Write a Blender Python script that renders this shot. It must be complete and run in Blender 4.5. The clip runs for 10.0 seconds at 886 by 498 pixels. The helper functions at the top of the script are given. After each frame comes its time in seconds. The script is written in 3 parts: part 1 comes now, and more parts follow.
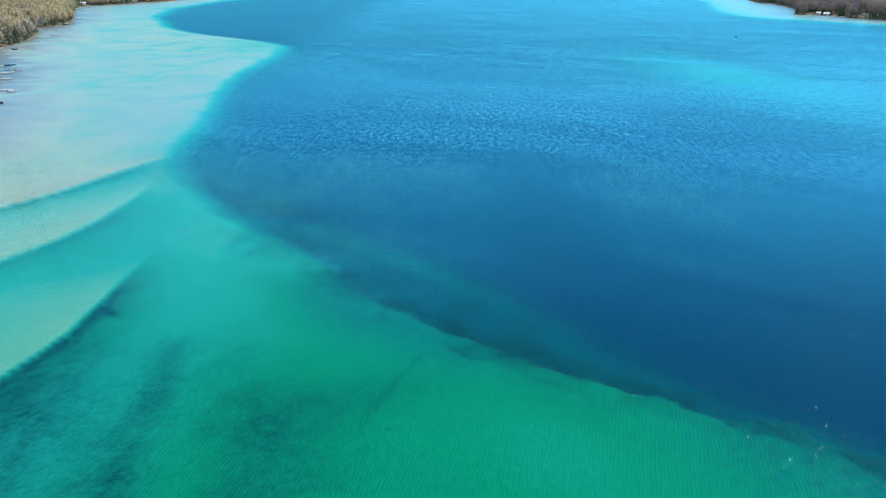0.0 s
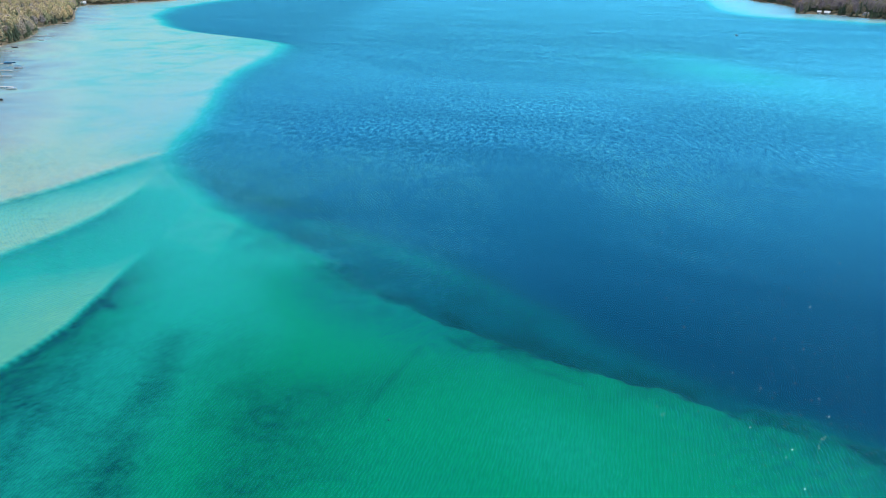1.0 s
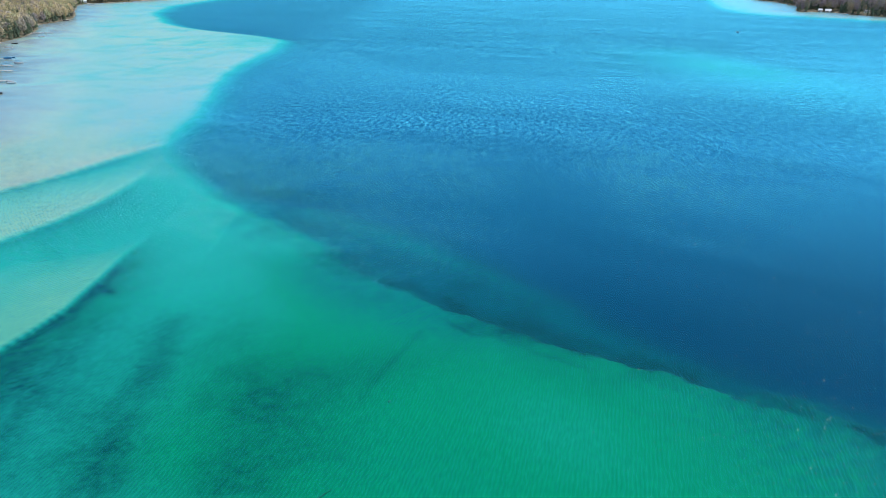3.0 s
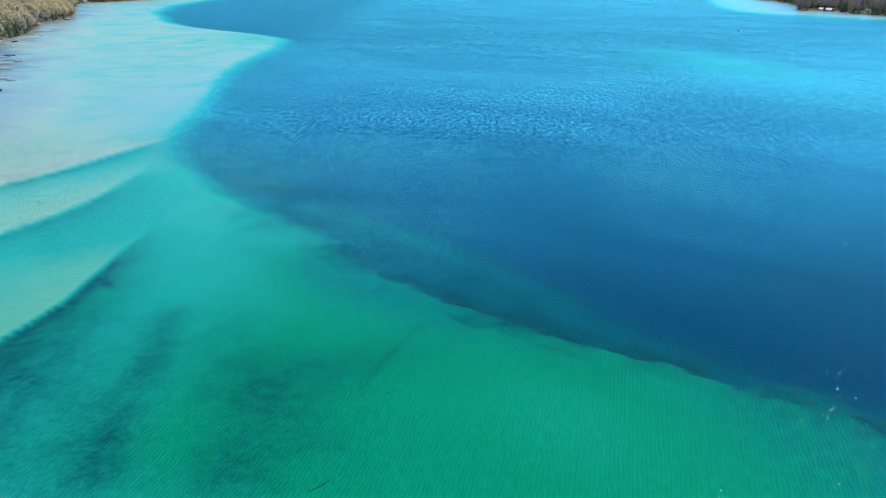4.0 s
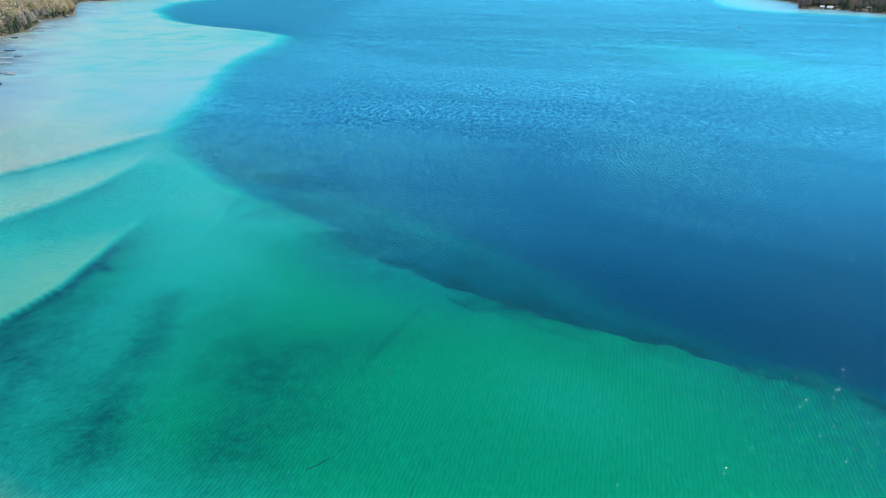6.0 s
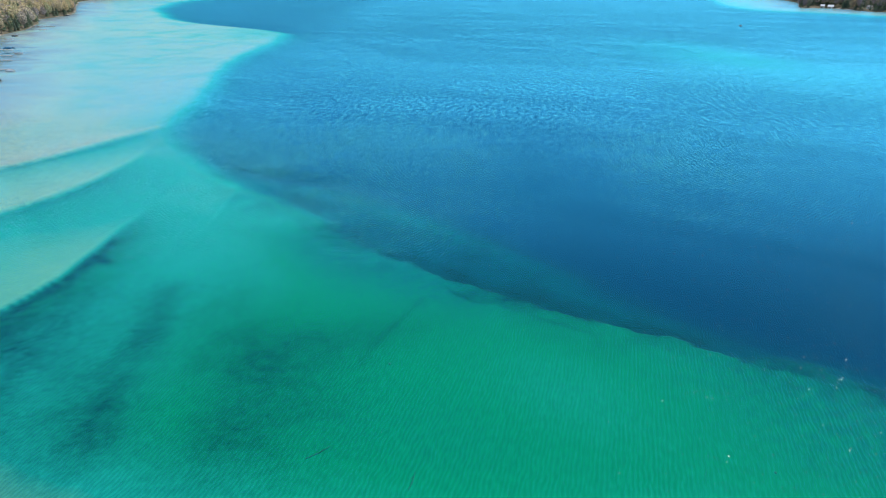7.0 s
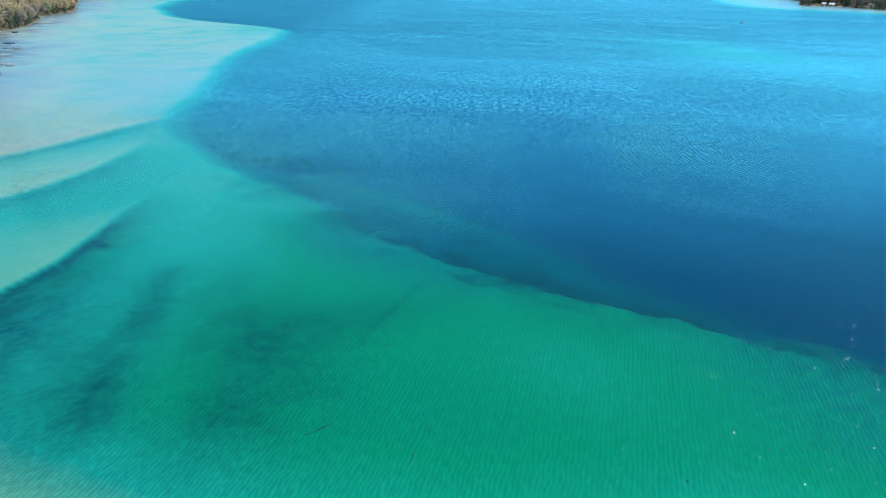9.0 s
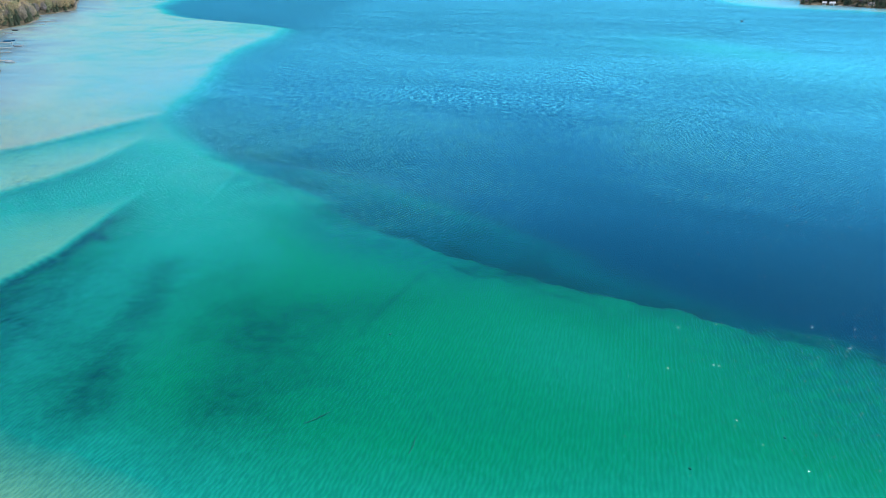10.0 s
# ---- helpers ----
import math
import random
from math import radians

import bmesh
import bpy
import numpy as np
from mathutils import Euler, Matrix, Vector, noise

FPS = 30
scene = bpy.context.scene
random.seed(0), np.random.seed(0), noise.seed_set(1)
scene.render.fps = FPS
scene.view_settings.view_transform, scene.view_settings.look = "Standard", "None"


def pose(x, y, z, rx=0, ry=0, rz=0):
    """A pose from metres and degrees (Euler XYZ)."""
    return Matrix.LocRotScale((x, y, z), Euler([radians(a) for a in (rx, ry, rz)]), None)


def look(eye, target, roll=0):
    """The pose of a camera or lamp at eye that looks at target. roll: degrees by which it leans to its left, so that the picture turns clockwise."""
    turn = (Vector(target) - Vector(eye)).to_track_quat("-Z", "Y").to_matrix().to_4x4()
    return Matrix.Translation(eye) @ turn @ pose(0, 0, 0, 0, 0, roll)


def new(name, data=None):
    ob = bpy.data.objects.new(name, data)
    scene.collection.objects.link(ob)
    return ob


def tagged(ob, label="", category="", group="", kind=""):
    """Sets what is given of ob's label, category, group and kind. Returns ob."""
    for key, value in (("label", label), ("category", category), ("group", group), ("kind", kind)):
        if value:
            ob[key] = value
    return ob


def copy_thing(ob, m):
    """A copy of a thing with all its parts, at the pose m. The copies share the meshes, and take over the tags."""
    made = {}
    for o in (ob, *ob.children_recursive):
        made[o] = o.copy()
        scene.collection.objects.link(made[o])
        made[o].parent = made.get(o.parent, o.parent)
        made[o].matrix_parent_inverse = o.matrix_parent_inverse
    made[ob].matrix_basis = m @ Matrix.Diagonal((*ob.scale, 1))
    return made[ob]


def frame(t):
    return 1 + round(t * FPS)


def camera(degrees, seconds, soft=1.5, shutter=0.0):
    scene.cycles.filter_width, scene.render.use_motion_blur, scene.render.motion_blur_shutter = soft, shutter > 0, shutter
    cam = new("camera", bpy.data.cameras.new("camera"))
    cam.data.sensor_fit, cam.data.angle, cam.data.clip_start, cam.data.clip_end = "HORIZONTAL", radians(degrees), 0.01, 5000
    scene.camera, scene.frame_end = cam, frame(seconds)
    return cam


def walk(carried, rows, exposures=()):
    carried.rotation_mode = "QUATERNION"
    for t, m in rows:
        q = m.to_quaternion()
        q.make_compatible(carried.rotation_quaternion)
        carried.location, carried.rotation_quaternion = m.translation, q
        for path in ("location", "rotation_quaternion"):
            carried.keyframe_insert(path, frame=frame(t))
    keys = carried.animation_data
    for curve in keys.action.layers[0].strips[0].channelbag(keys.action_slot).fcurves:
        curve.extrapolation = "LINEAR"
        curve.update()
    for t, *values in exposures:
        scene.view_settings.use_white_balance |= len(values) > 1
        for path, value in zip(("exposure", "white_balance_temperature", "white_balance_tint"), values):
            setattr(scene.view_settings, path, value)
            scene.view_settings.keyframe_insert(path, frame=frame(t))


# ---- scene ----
# ---- camera: a drone sinking straight down in front of a lake shelf ----
EYE = 55.0
cam = camera(72.0, 10.0, soft=1.0)
walk(cam, [(t, pose(-0.0275 * t, -0.1485 * t, EYE - 1.43 * t, 65.529 + 0.0075 * t, 0, 0.0252 * t)) for t in range(11)],
     exposures=[(0, 0.47), (5, 0.44), (10, 0.38)])

# ---- light ----
SUN_AZ, SUN_EL = 60.0, 60.0          # degrees to the right of ahead, degrees up
world = bpy.data.worlds.new("sky")
scene.world = world
world.use_nodes = True
wn = world.node_tree
sky = wn.nodes.new("ShaderNodeTexSky")
sky.sky_type, sky.sun_disc = "NISHITA", False
sky.air_density, sky.dust_density, sky.ozone_density, sky.altitude = 1.0, 0.2, 2.5, 0
sky.sun_elevation, sky.sun_rotation = radians(SUN_EL), radians(SUN_AZ)
wn.nodes["Background"].inputs["Strength"].default_value = 0.155
wn.links.new(sky.outputs[0], wn.nodes["Background"].inputs["Color"])
sun = new("sun", bpy.data.lights.new("sun", "SUN"))
sun.data.energy, sun.data.angle, sun.data.color = 3.1, radians(0.53), (1.0, 0.97, 0.93)
s_az, s_el = radians(SUN_AZ), radians(SUN_EL)
sun.matrix_world = look((300 * math.sin(s_az) * math.cos(s_el), 300 * math.cos(s_az) * math.cos(s_el), 300 * math.sin(s_el)), (0, 0, 0))


# ---- materials ----
# how steep the wavelets are in the lee of the shelf, on open water, and farther out
SLOPE_LEE, SLOPE_OPEN, SLOPE_OUTER, SLOPE_FAR = 0.64, 0.80, 0.40, 0.30
TROUGH_SHADE = (0.72, 0.81, 0.83)              # darker ripple troughs painted into the water tint, for light spread by wavelets
SKY_TINT = (0.15, 0.76, 0.97, 1)          # blue of the mirrored sky put into the gloss colour
class Mat:
    """A small builder for node materials."""

    def __init__(self, name):
        self.m = bpy.data.materials.new(name)
        self.m.use_nodes = True
        self.t = self.m.node_tree
        self.out = self.t.nodes["Material Output"]
        self.bsdf = self.t.nodes["Principled BSDF"]

    def n(self, kind, **inputs):
        node = self.t.nodes.new("ShaderNode" + kind)
        for key, value in inputs.items():
            self.put(node.inputs[key.replace("_", " ")], value)
        return node

    def put(self, socket, value):
        if isinstance(value, bpy.types.NodeSocket):
            self.t.links.new(value, socket)
        else:
            socket.default_value = value

    def math(self, op, a, b=0.0, c=0.0):
        node = self.t.nodes.new("ShaderNodeMath")
        node.operation = op
        for i, v in enumerate((a, b, c)):
            self.put(node.inputs[i], v)
        return node.outputs[0]

    def mix(self, f, a, b, blend="MIX"):
        node = self.t.nodes.new("ShaderNodeMix")
        node.data_type, node.blend_type = "RGBA", blend
        self.put(node.inputs[0], f)
        self.put(node.inputs[6], a if isinstance(a, bpy.types.NodeSocket) else (*a, 1))
        self.put(node.inputs[7], b if isinstance(b, bpy.types.NodeSocket) else (*b, 1))
        return node.outputs[2]

    def span(self, v, a, b, c=0.0, d=1.0, smooth=False):
        node = self.t.nodes.new("ShaderNodeMapRange")
        node.interpolation_type = "SMOOTHSTEP" if smooth else "LINEAR"
        for i, x in enumerate((v, a, b, c, d)):
            self.put(node.inputs[i], x)
        return node.outputs[0]

    def ramp(self, f, stops):
        node = self.t.nodes.new("ShaderNodeValToRGB")
        el = node.color_ramp.elements
        while len(el) < len(stops):
            el.new(0.5)
        for e, (p, col) in zip(el, stops):
            e.position, e.color = p, (*col, 1)
        self.put(node.inputs[0], f)
        return node.outputs[0]

    def place(self, turn=0.0, scale=(1, 1, 1)):
        """World position, turned about z and scaled."""
        g = self.n("NewGeometry")
        a = self.n("Mapping", Vector=g.outputs["Position"], Rotation=(0, 0, radians(turn)))
        return self.n("Mapping", Vector=a.outputs[0], Scale=scale).outputs[0]

    def noise(self, vec, scale, detail=3.0, rough=0.55, warp=0.0):
        return self.n("TexNoise", Vector=vec, Scale=scale, Detail=detail, Roughness=rough, Distortion=warp).outputs[0]

    def attr(self, name):
        node = self.n("Attribute")
        node.attribute_name = name
        return node.outputs["Fac"]

    def bump(self, height, strength, distance, normal=None):
        node = self.n("Bump", Height=height, Strength=strength, Distance=distance)
        if normal is not None:
            self.put(node.inputs["Normal"], normal)
        return node.outputs[0]

    def rand(self):
        return self.n("ObjectInfo").outputs["Random"]


def surface(name, colour, rough=0.7, vary=0.25, grain=6.0, metal=0.0, relief=0.3, spec=0.4):
    """A plain worn surface: grain and stains at two scales, light relief."""
    k = Mat(name)
    g = k.n("TexCoord").outputs["Object"]
    fine, broad = k.noise(g, grain * 6), k.noise(g, grain * 0.4)
    dark = tuple(c * (1 - vary) for c in colour)
    pale = tuple(min(1, c * (1 + vary)) for c in colour)
    col = k.mix(k.span(broad, 0.3, 0.7), dark, pale)
    col = k.mix(k.span(fine, 0.35, 0.75, 0, 0.35), col, dark)
    k.put(k.bsdf.inputs["Base Color"], col)
    k.put(k.bsdf.inputs["Roughness"], rough)
    k.put(k.bsdf.inputs["Metallic"], metal)
    k.put(k.bsdf.inputs["Specular IOR Level"], spec)
    k.put(k.bsdf.inputs["Normal"], k.bump(fine, relief, 0.02))
    return k.m


def ground_material():
    """Lake bed with the water's tint painted in by depth: the deeper, the greener, then bluer; sandy rim and leaf
    litter above the waterline.
    """
    k = Mat("lake_bed")
    z = k.n("SeparateXYZ", Vector=k.n("NewGeometry").outputs["Position"]).outputs[2]
    flat = k.place()
    broad = k.noise(flat, 0.035, 4.0, 0.6)
    mid = k.noise(flat, 0.16, 5.0, 0.62, 0.6)
    fine = k.noise(k.place(-20, (1, 1.6, 1)), 0.9, 4.0, 0.6)
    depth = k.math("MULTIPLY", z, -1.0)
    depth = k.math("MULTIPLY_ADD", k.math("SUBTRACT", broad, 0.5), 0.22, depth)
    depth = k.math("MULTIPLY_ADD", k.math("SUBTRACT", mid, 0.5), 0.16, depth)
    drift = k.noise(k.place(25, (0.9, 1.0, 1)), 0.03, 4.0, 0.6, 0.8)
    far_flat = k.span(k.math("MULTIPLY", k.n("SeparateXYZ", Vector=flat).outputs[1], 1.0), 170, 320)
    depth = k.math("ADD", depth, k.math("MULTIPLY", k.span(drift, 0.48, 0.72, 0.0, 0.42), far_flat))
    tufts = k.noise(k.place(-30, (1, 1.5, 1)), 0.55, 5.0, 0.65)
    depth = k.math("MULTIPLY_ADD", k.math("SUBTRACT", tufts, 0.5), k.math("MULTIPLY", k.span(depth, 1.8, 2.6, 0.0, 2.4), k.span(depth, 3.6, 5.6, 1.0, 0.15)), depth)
    # what the water does to the colour at each depth goes into the bed
    body = k.ramp(k.math("DIVIDE", depth, 8.0), BED_WATER_TINT)
    marl = k.ramp(k.math("DIVIDE", depth, 8.0), MARL_WATER_TINT)
    body = k.mix(k.span(k.n("SeparateXYZ", Vector=flat).outputs[1], 75, 150), body, marl)
    weed = k.attr("weed")
    patchy = k.math("MULTIPLY", weed, k.span(mid, 0.25, 0.68, 0.6, 1.2))
    patchy = k.math("MULTIPLY", patchy, k.span(fine, 0.3, 0.7, 0.75, 1.15))
    body = k.mix(k.span(patchy, 0, 1), body, (0.001, 0.062, 0.068))
    body = k.mix(k.span(fine, 0.3, 0.75, 0.0, 0.10), body, (0.0, 0.12, 0.12))
    litter = k.mix(k.span(mid, 0.35, 0.65), (0.15, 0.12, 0.085), (0.10, 0.10, 0.055))
    sand = k.mix(k.span(fine, 0.3, 0.7), (0.46, 0.40, 0.32), (0.32, 0.28, 0.22))
    land = k.mix(k.span(k.math("MULTIPLY_ADD", k.span(broad, 0.38, 0.62), 1.8, k.math("MULTIPLY_ADD", mid, -1.2, z)), -0.1, 0.3), sand, litter)
    col = k.mix(k.span(z, -0.06, 0.03), body, land)
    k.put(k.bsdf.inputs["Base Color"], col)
    k.put(k.bsdf.inputs["Roughness"], 0.95)
    k.put(k.bsdf.inputs["Specular IOR Level"], 0.05)
    k.put(k.bsdf.inputs["Normal"], k.bump(fine, 0.25, 0.15))
    return k.m


# sand colour in the shallows, then darkened and blued to imitate deeper water
BED_WATER_TINT = [
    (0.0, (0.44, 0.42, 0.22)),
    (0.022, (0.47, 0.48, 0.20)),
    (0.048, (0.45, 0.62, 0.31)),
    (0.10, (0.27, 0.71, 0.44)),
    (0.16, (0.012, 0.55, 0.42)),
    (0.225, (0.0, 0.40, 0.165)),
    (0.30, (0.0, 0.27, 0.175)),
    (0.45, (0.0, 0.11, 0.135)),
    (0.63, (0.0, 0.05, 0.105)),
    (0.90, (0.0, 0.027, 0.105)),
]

# pale outer-lake marl; painted-in water tint is bluer than over the near sand
MARL_WATER_TINT = [
    (0.0, (0.40, 0.34, 0.28)),
    (0.022, (0.60, 0.58, 0.50)),
    (0.050, (0.68, 0.80, 0.56)),
    (0.10, (0.28, 0.76, 0.56)),
    (0.16, (0.02, 0.62, 0.47)),
    (0.225, (0.004, 0.46, 0.37)),
    (0.30, (0.002, 0.32, 0.33)),
    (0.45, (0.0, 0.14, 0.18)),
    (0.63, (0.0, 0.095, 0.17)),
    (0.90, (0.0, 0.085, 0.195)),
]


def water_material():
    """Clear lake water: see-through, faintly cloudy, gloss tinted sky blue and weighted by Fresnel and place, on wind
    ripples that grow longer out on the open lake.
    """
    k = Mat("lake_water")
    k.t.nodes.remove(k.bsdf)
    at = k.n("SeparateXYZ", Vector=k.n("NewGeometry").outputs["Position"])
    x, y = at.outputs[0], at.outputs[1]
    lee = k.span(y, 58, 112, 1, 0, True)
    open_water = k.math("MULTIPLY", k.math("SUBTRACT", 1.0, lee), k.span(y, 140, 250, 1, 0, True))
    outer = k.math("MULTIPLY", k.span(y, 120, 220, 0, 1, True), k.span(y, 360, 560, 1, 0, True))
    outer = k.math("MULTIPLY", outer, k.span(x, -150, -85, 0.4, 1))
    far = k.span(y, 300, 480, 0, 1, True)

    def ripples(turn, size, share, comb, mess, bend, short):
        """Short-crested wavelets: their pattern, and their slopes across the crests."""
        f = 1.0 / size
        fine = k.noise(k.place(turn, (f, 0.32 * f, 1)), 3.0, 2.0, 0.5, 0.2)
        cross = k.noise(k.place(turn - 24, (f, 0.34 * f, 1)), 1.5, 2.0, 0.5, 0.3)
        train = k.n("TexWave", Vector=k.place(turn + 6, (f, short * f, 1)), Scale=0.64, Distortion=bend, Detail=2.0)
        train.inputs["Detail Scale"].default_value = 0.8
        sets = k.span(k.noise(k.place(turn, (1.0, 0.6, 1)), 0.11 * f, 2.0), 0.32, 0.65, 0.6 * comb, comb)
        wavy = k.math("MULTIPLY", k.math("SUBTRACT", train.outputs["Fac"], 0.5), sets)
        rough = k.math("MULTIPLY", k.math("SUBTRACT", k.math("MULTIPLY_ADD", cross, 0.5, fine), 0.75), mess)
        both = k.math("MULTIPLY", k.math("ADD", rough, wavy), share)
        return both, k.math("MULTIPLY", both, math.cos(radians(turn))), k.math("MULTIPLY", both, -math.sin(radians(turn)))

    east = k.span(x, 10, 55, 0, 1, True)
    one = ripples(31.0, 1.5, k.math("MULTIPLY", open_water, k.math("SUBTRACT", 1.0, east)), 0.7, 0.75, 4.5, 0.8)
    one_east = ripples(47.0, 1.5, k.math("MULTIPLY", open_water, east), 0.7, 0.75, 4.5, 0.8)
    one = [k.math("ADD", a, b) for a, b in zip(one, one_east)]
    two = ripples(10.0, 1.0, k.math("MULTIPLY", lee, k.span(x, -45, 15, 1.2, 0.75)), 0.42, 1.0, 6.0, 1.1)
    gust = k.noise(k.place(30, (0.34, 1.0, 1)), 0.021, 3.0, 0.6, 0.8)
    puff = k.span(gust, 0.34, 0.68, 0.85, 1.15, True)
    swell = k.math("MULTIPLY", k.math("SUBTRACT", k.noise(k.place(4, (0.70, 0.30, 1)), 1.0, 3.0, 0.65, 0.3), 0.5), outer)
    swell_far = k.math("MULTIPLY", k.math("SUBTRACT", k.noise(k.place(4, (0.27, 0.075, 1)), 1.0, 3.0, 0.65, 0.3), 0.5), far)
    slope = []
    for i in (1, 2):
        s = k.math("ADD", k.math("MULTIPLY", one[i], SLOPE_OPEN), k.math("MULTIPLY", two[i], SLOPE_LEE))
        if i == 2:
            s = k.math("MULTIPLY_ADD", swell, SLOPE_OUTER, s)
            s = k.math("MULTIPLY_ADD", swell_far, SLOPE_FAR, s)
        slope.append(k.math("MULTIPLY", s, puff))

    def normal_of(sx, sy):
        unit = k.n("VectorMath", Vector=k.n("CombineXYZ", X=sx, Y=sy, Z=1.0).outputs[0])
        unit.operation = "NORMALIZE"
        return unit.outputs[0]

    normal = normal_of(*slope)
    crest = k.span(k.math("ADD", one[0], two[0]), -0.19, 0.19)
    fres = k.n("Fresnel", IOR=1.333, Normal=normal).outputs[0]
    fres = k.math("MULTIPLY", fres, k.span(gust, 0.36, 0.64, 0.86, 1.08, True))
    # reflection strength set by place: up at mid range, down far out and west
    fres = k.math("MULTIPLY", fres, k.math("MULTIPLY", k.span(y, 70, 135, 1.0, 1.34, True), k.span(y, 180, 560, 1.0, 0.53, True)))
    fres = k.math("MULTIPLY", fres, k.span(x, -150, -85, 0.72, 1.0))
    # light and dark of the wavelets put into the clear and cloudy colours
    clear = k.n("BsdfTransparent", Color=k.mix(crest, TROUGH_SHADE, (1.0, 1.0, 1.0))).outputs[0]
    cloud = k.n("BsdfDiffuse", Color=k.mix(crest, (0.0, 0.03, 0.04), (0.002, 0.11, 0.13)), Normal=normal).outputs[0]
    # the tint makes the reflected sky bluer than the world's sky
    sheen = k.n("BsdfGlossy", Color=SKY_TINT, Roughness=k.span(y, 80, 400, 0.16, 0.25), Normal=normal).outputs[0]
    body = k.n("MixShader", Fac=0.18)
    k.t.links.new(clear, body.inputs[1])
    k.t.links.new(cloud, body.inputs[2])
    top = k.n("MixShader", Fac=fres)
    k.t.links.new(body.outputs[0], top.inputs[1])
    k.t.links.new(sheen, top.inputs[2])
    k.t.links.new(top.outputs[0], k.out.inputs["Surface"])
    return k.m


def facet_material():
    """Loose facets added for sun glints: clear, with a gloss like the lake's."""
    k = Mat("glint_facets")
    k.t.nodes.remove(k.bsdf)
    clear = k.n("BsdfTransparent", Color=(1, 1, 1, 1)).outputs[0]
    gloss = k.n("BsdfGlossy", Color=(0.6, 0.94, 1, 1), Roughness=0.27).outputs[0]
    top = k.n("MixShader", Fac=k.n("Fresnel", IOR=1.333).outputs[0])
    k.t.links.new(clear, top.inputs[1])
    k.t.links.new(gloss, top.inputs[2])
    k.t.links.new(top.outputs[0], k.out.inputs["Surface"])
    return k.m


def leaf_material(name, stops, dull, pale, per_island=False):
    """Crown colours spread over the trees, mottled from clump to clump."""
    k = Mat(name)
    geo = k.n("NewGeometry")
    pick = k.span(k.noise(geo.outputs["Position"], 0.11, 2.0), 0.28, 0.72) if per_island else k.rand()
    col = k.ramp(pick, stops)
    isle = geo.outputs["Random Per Island"]
    col = k.mix(k.span(isle, 0.2, 1, 0, 0.38), col, dull)
    col = k.mix(k.span(k.noise(geo.outputs["Position"], 1.1), 0.4, 0.7, 0, 0.22), col, pale)
    k.put(k.bsdf.inputs["Base Color"], col)
    k.put(k.bsdf.inputs["Roughness"], 0.85)
    k.put(k.bsdf.inputs["Specular IOR Level"], 0.2)
    return k.m


BARE = [(0.0, (0.36, 0.30, 0.30)), (0.25, (0.44, 0.37, 0.30)), (0.5, (0.72, 0.55, 0.28)), (0.75, (0.42, 0.43, 0.22)), (1.0, (0.78, 0.56, 0.30))]
BARE_EAST = [(0.0, (0.20, 0.14, 0.17)), (0.35, (0.42, 0.33, 0.33)), (0.65, (0.28, 0.27, 0.15)), (1.0, (0.60, 0.36, 0.19))]
PINE = [(0.0, (0.045, 0.07, 0.045)), (0.5, (0.08, 0.11, 0.065)), (1.0, (0.17, 0.20, 0.10))]
M_GROUND = ground_material()
M_WATER = water_material()
M_FACET = facet_material()
M_BARE = leaf_material("budding_crown", BARE, (0.19, 0.155, 0.12), (0.58, 0.50, 0.34))
M_PINE = leaf_material("evergreen_crown", PINE, (0.03, 0.045, 0.03), (0.22, 0.26, 0.13))
M_BARE_EAST = leaf_material("budding_crown_brown", BARE_EAST, (0.17, 0.12, 0.12), (0.46, 0.37, 0.32))
M_WOODS_EAST = leaf_material("far_crowns_brown", BARE_EAST, (0.17, 0.12, 0.12), (0.46, 0.37, 0.32), True)
M_WOODS = leaf_material("far_crowns", BARE, (0.19, 0.155, 0.12), (0.58, 0.50, 0.34), True)
M_WOODS_PINE = leaf_material("far_evergreens", PINE, (0.03, 0.045, 0.03), (0.22, 0.26, 0.13), True)
M_BARK = surface("grey_bark", (0.17, 0.14, 0.12), 0.9, 0.35, 3.0)
M_DECK = surface("weathered_planks", (0.52, 0.50, 0.46), 0.8, 0.2, 2.0)
M_POST = surface("grey_metal", (0.45, 0.46, 0.47), 0.45, 0.15, 4.0, 0.6)
M_WHITE = surface("white_paint", (0.80, 0.80, 0.78), 0.55, 0.06, 1.0)
M_ROOF_W = surface("pale_roofing", (0.62, 0.61, 0.60), 0.7, 0.1, 1.0)
M_ROOF_D = surface("grey_shingles", (0.20, 0.19, 0.18), 0.85, 0.25, 2.0)
M_SIDING = surface("tan_siding", (0.42, 0.34, 0.26), 0.7, 0.12, 1.5)
M_BLUE = surface("blue_canvas", (0.03, 0.20, 0.36), 0.7, 0.15, 2.0)
M_HULL = surface("dark_hull", (0.03, 0.035, 0.045), 0.35, 0.2, 2.0)
M_STONE = surface("grey_stone", (0.30, 0.28, 0.25), 0.9, 0.3, 2.0)
M_SUNK = surface("sunken_wood", (0.01, 0.29, 0.19), 0.95, 0.3, 2.0)
k = Mat("window_glass")
k.put(k.bsdf.inputs["Base Color"], (0.03, 0.04, 0.05, 1))
k.put(k.bsdf.inputs["Roughness"], 0.06)
M_GLASS = k.m


# ---- plan of the lake, in metres from the point under the first eye ----
# rim of the sandy shelf, from the bay far off down to the near bank
RIM_FAR = [(-319, 732), (-261, 655), (-204, 603), (-156, 563), (-133, 527), (-125, 449), (-125, 383), (-119, 333), (-107, 281), (-99, 242), (-96, 219.5), (-92, 201)]
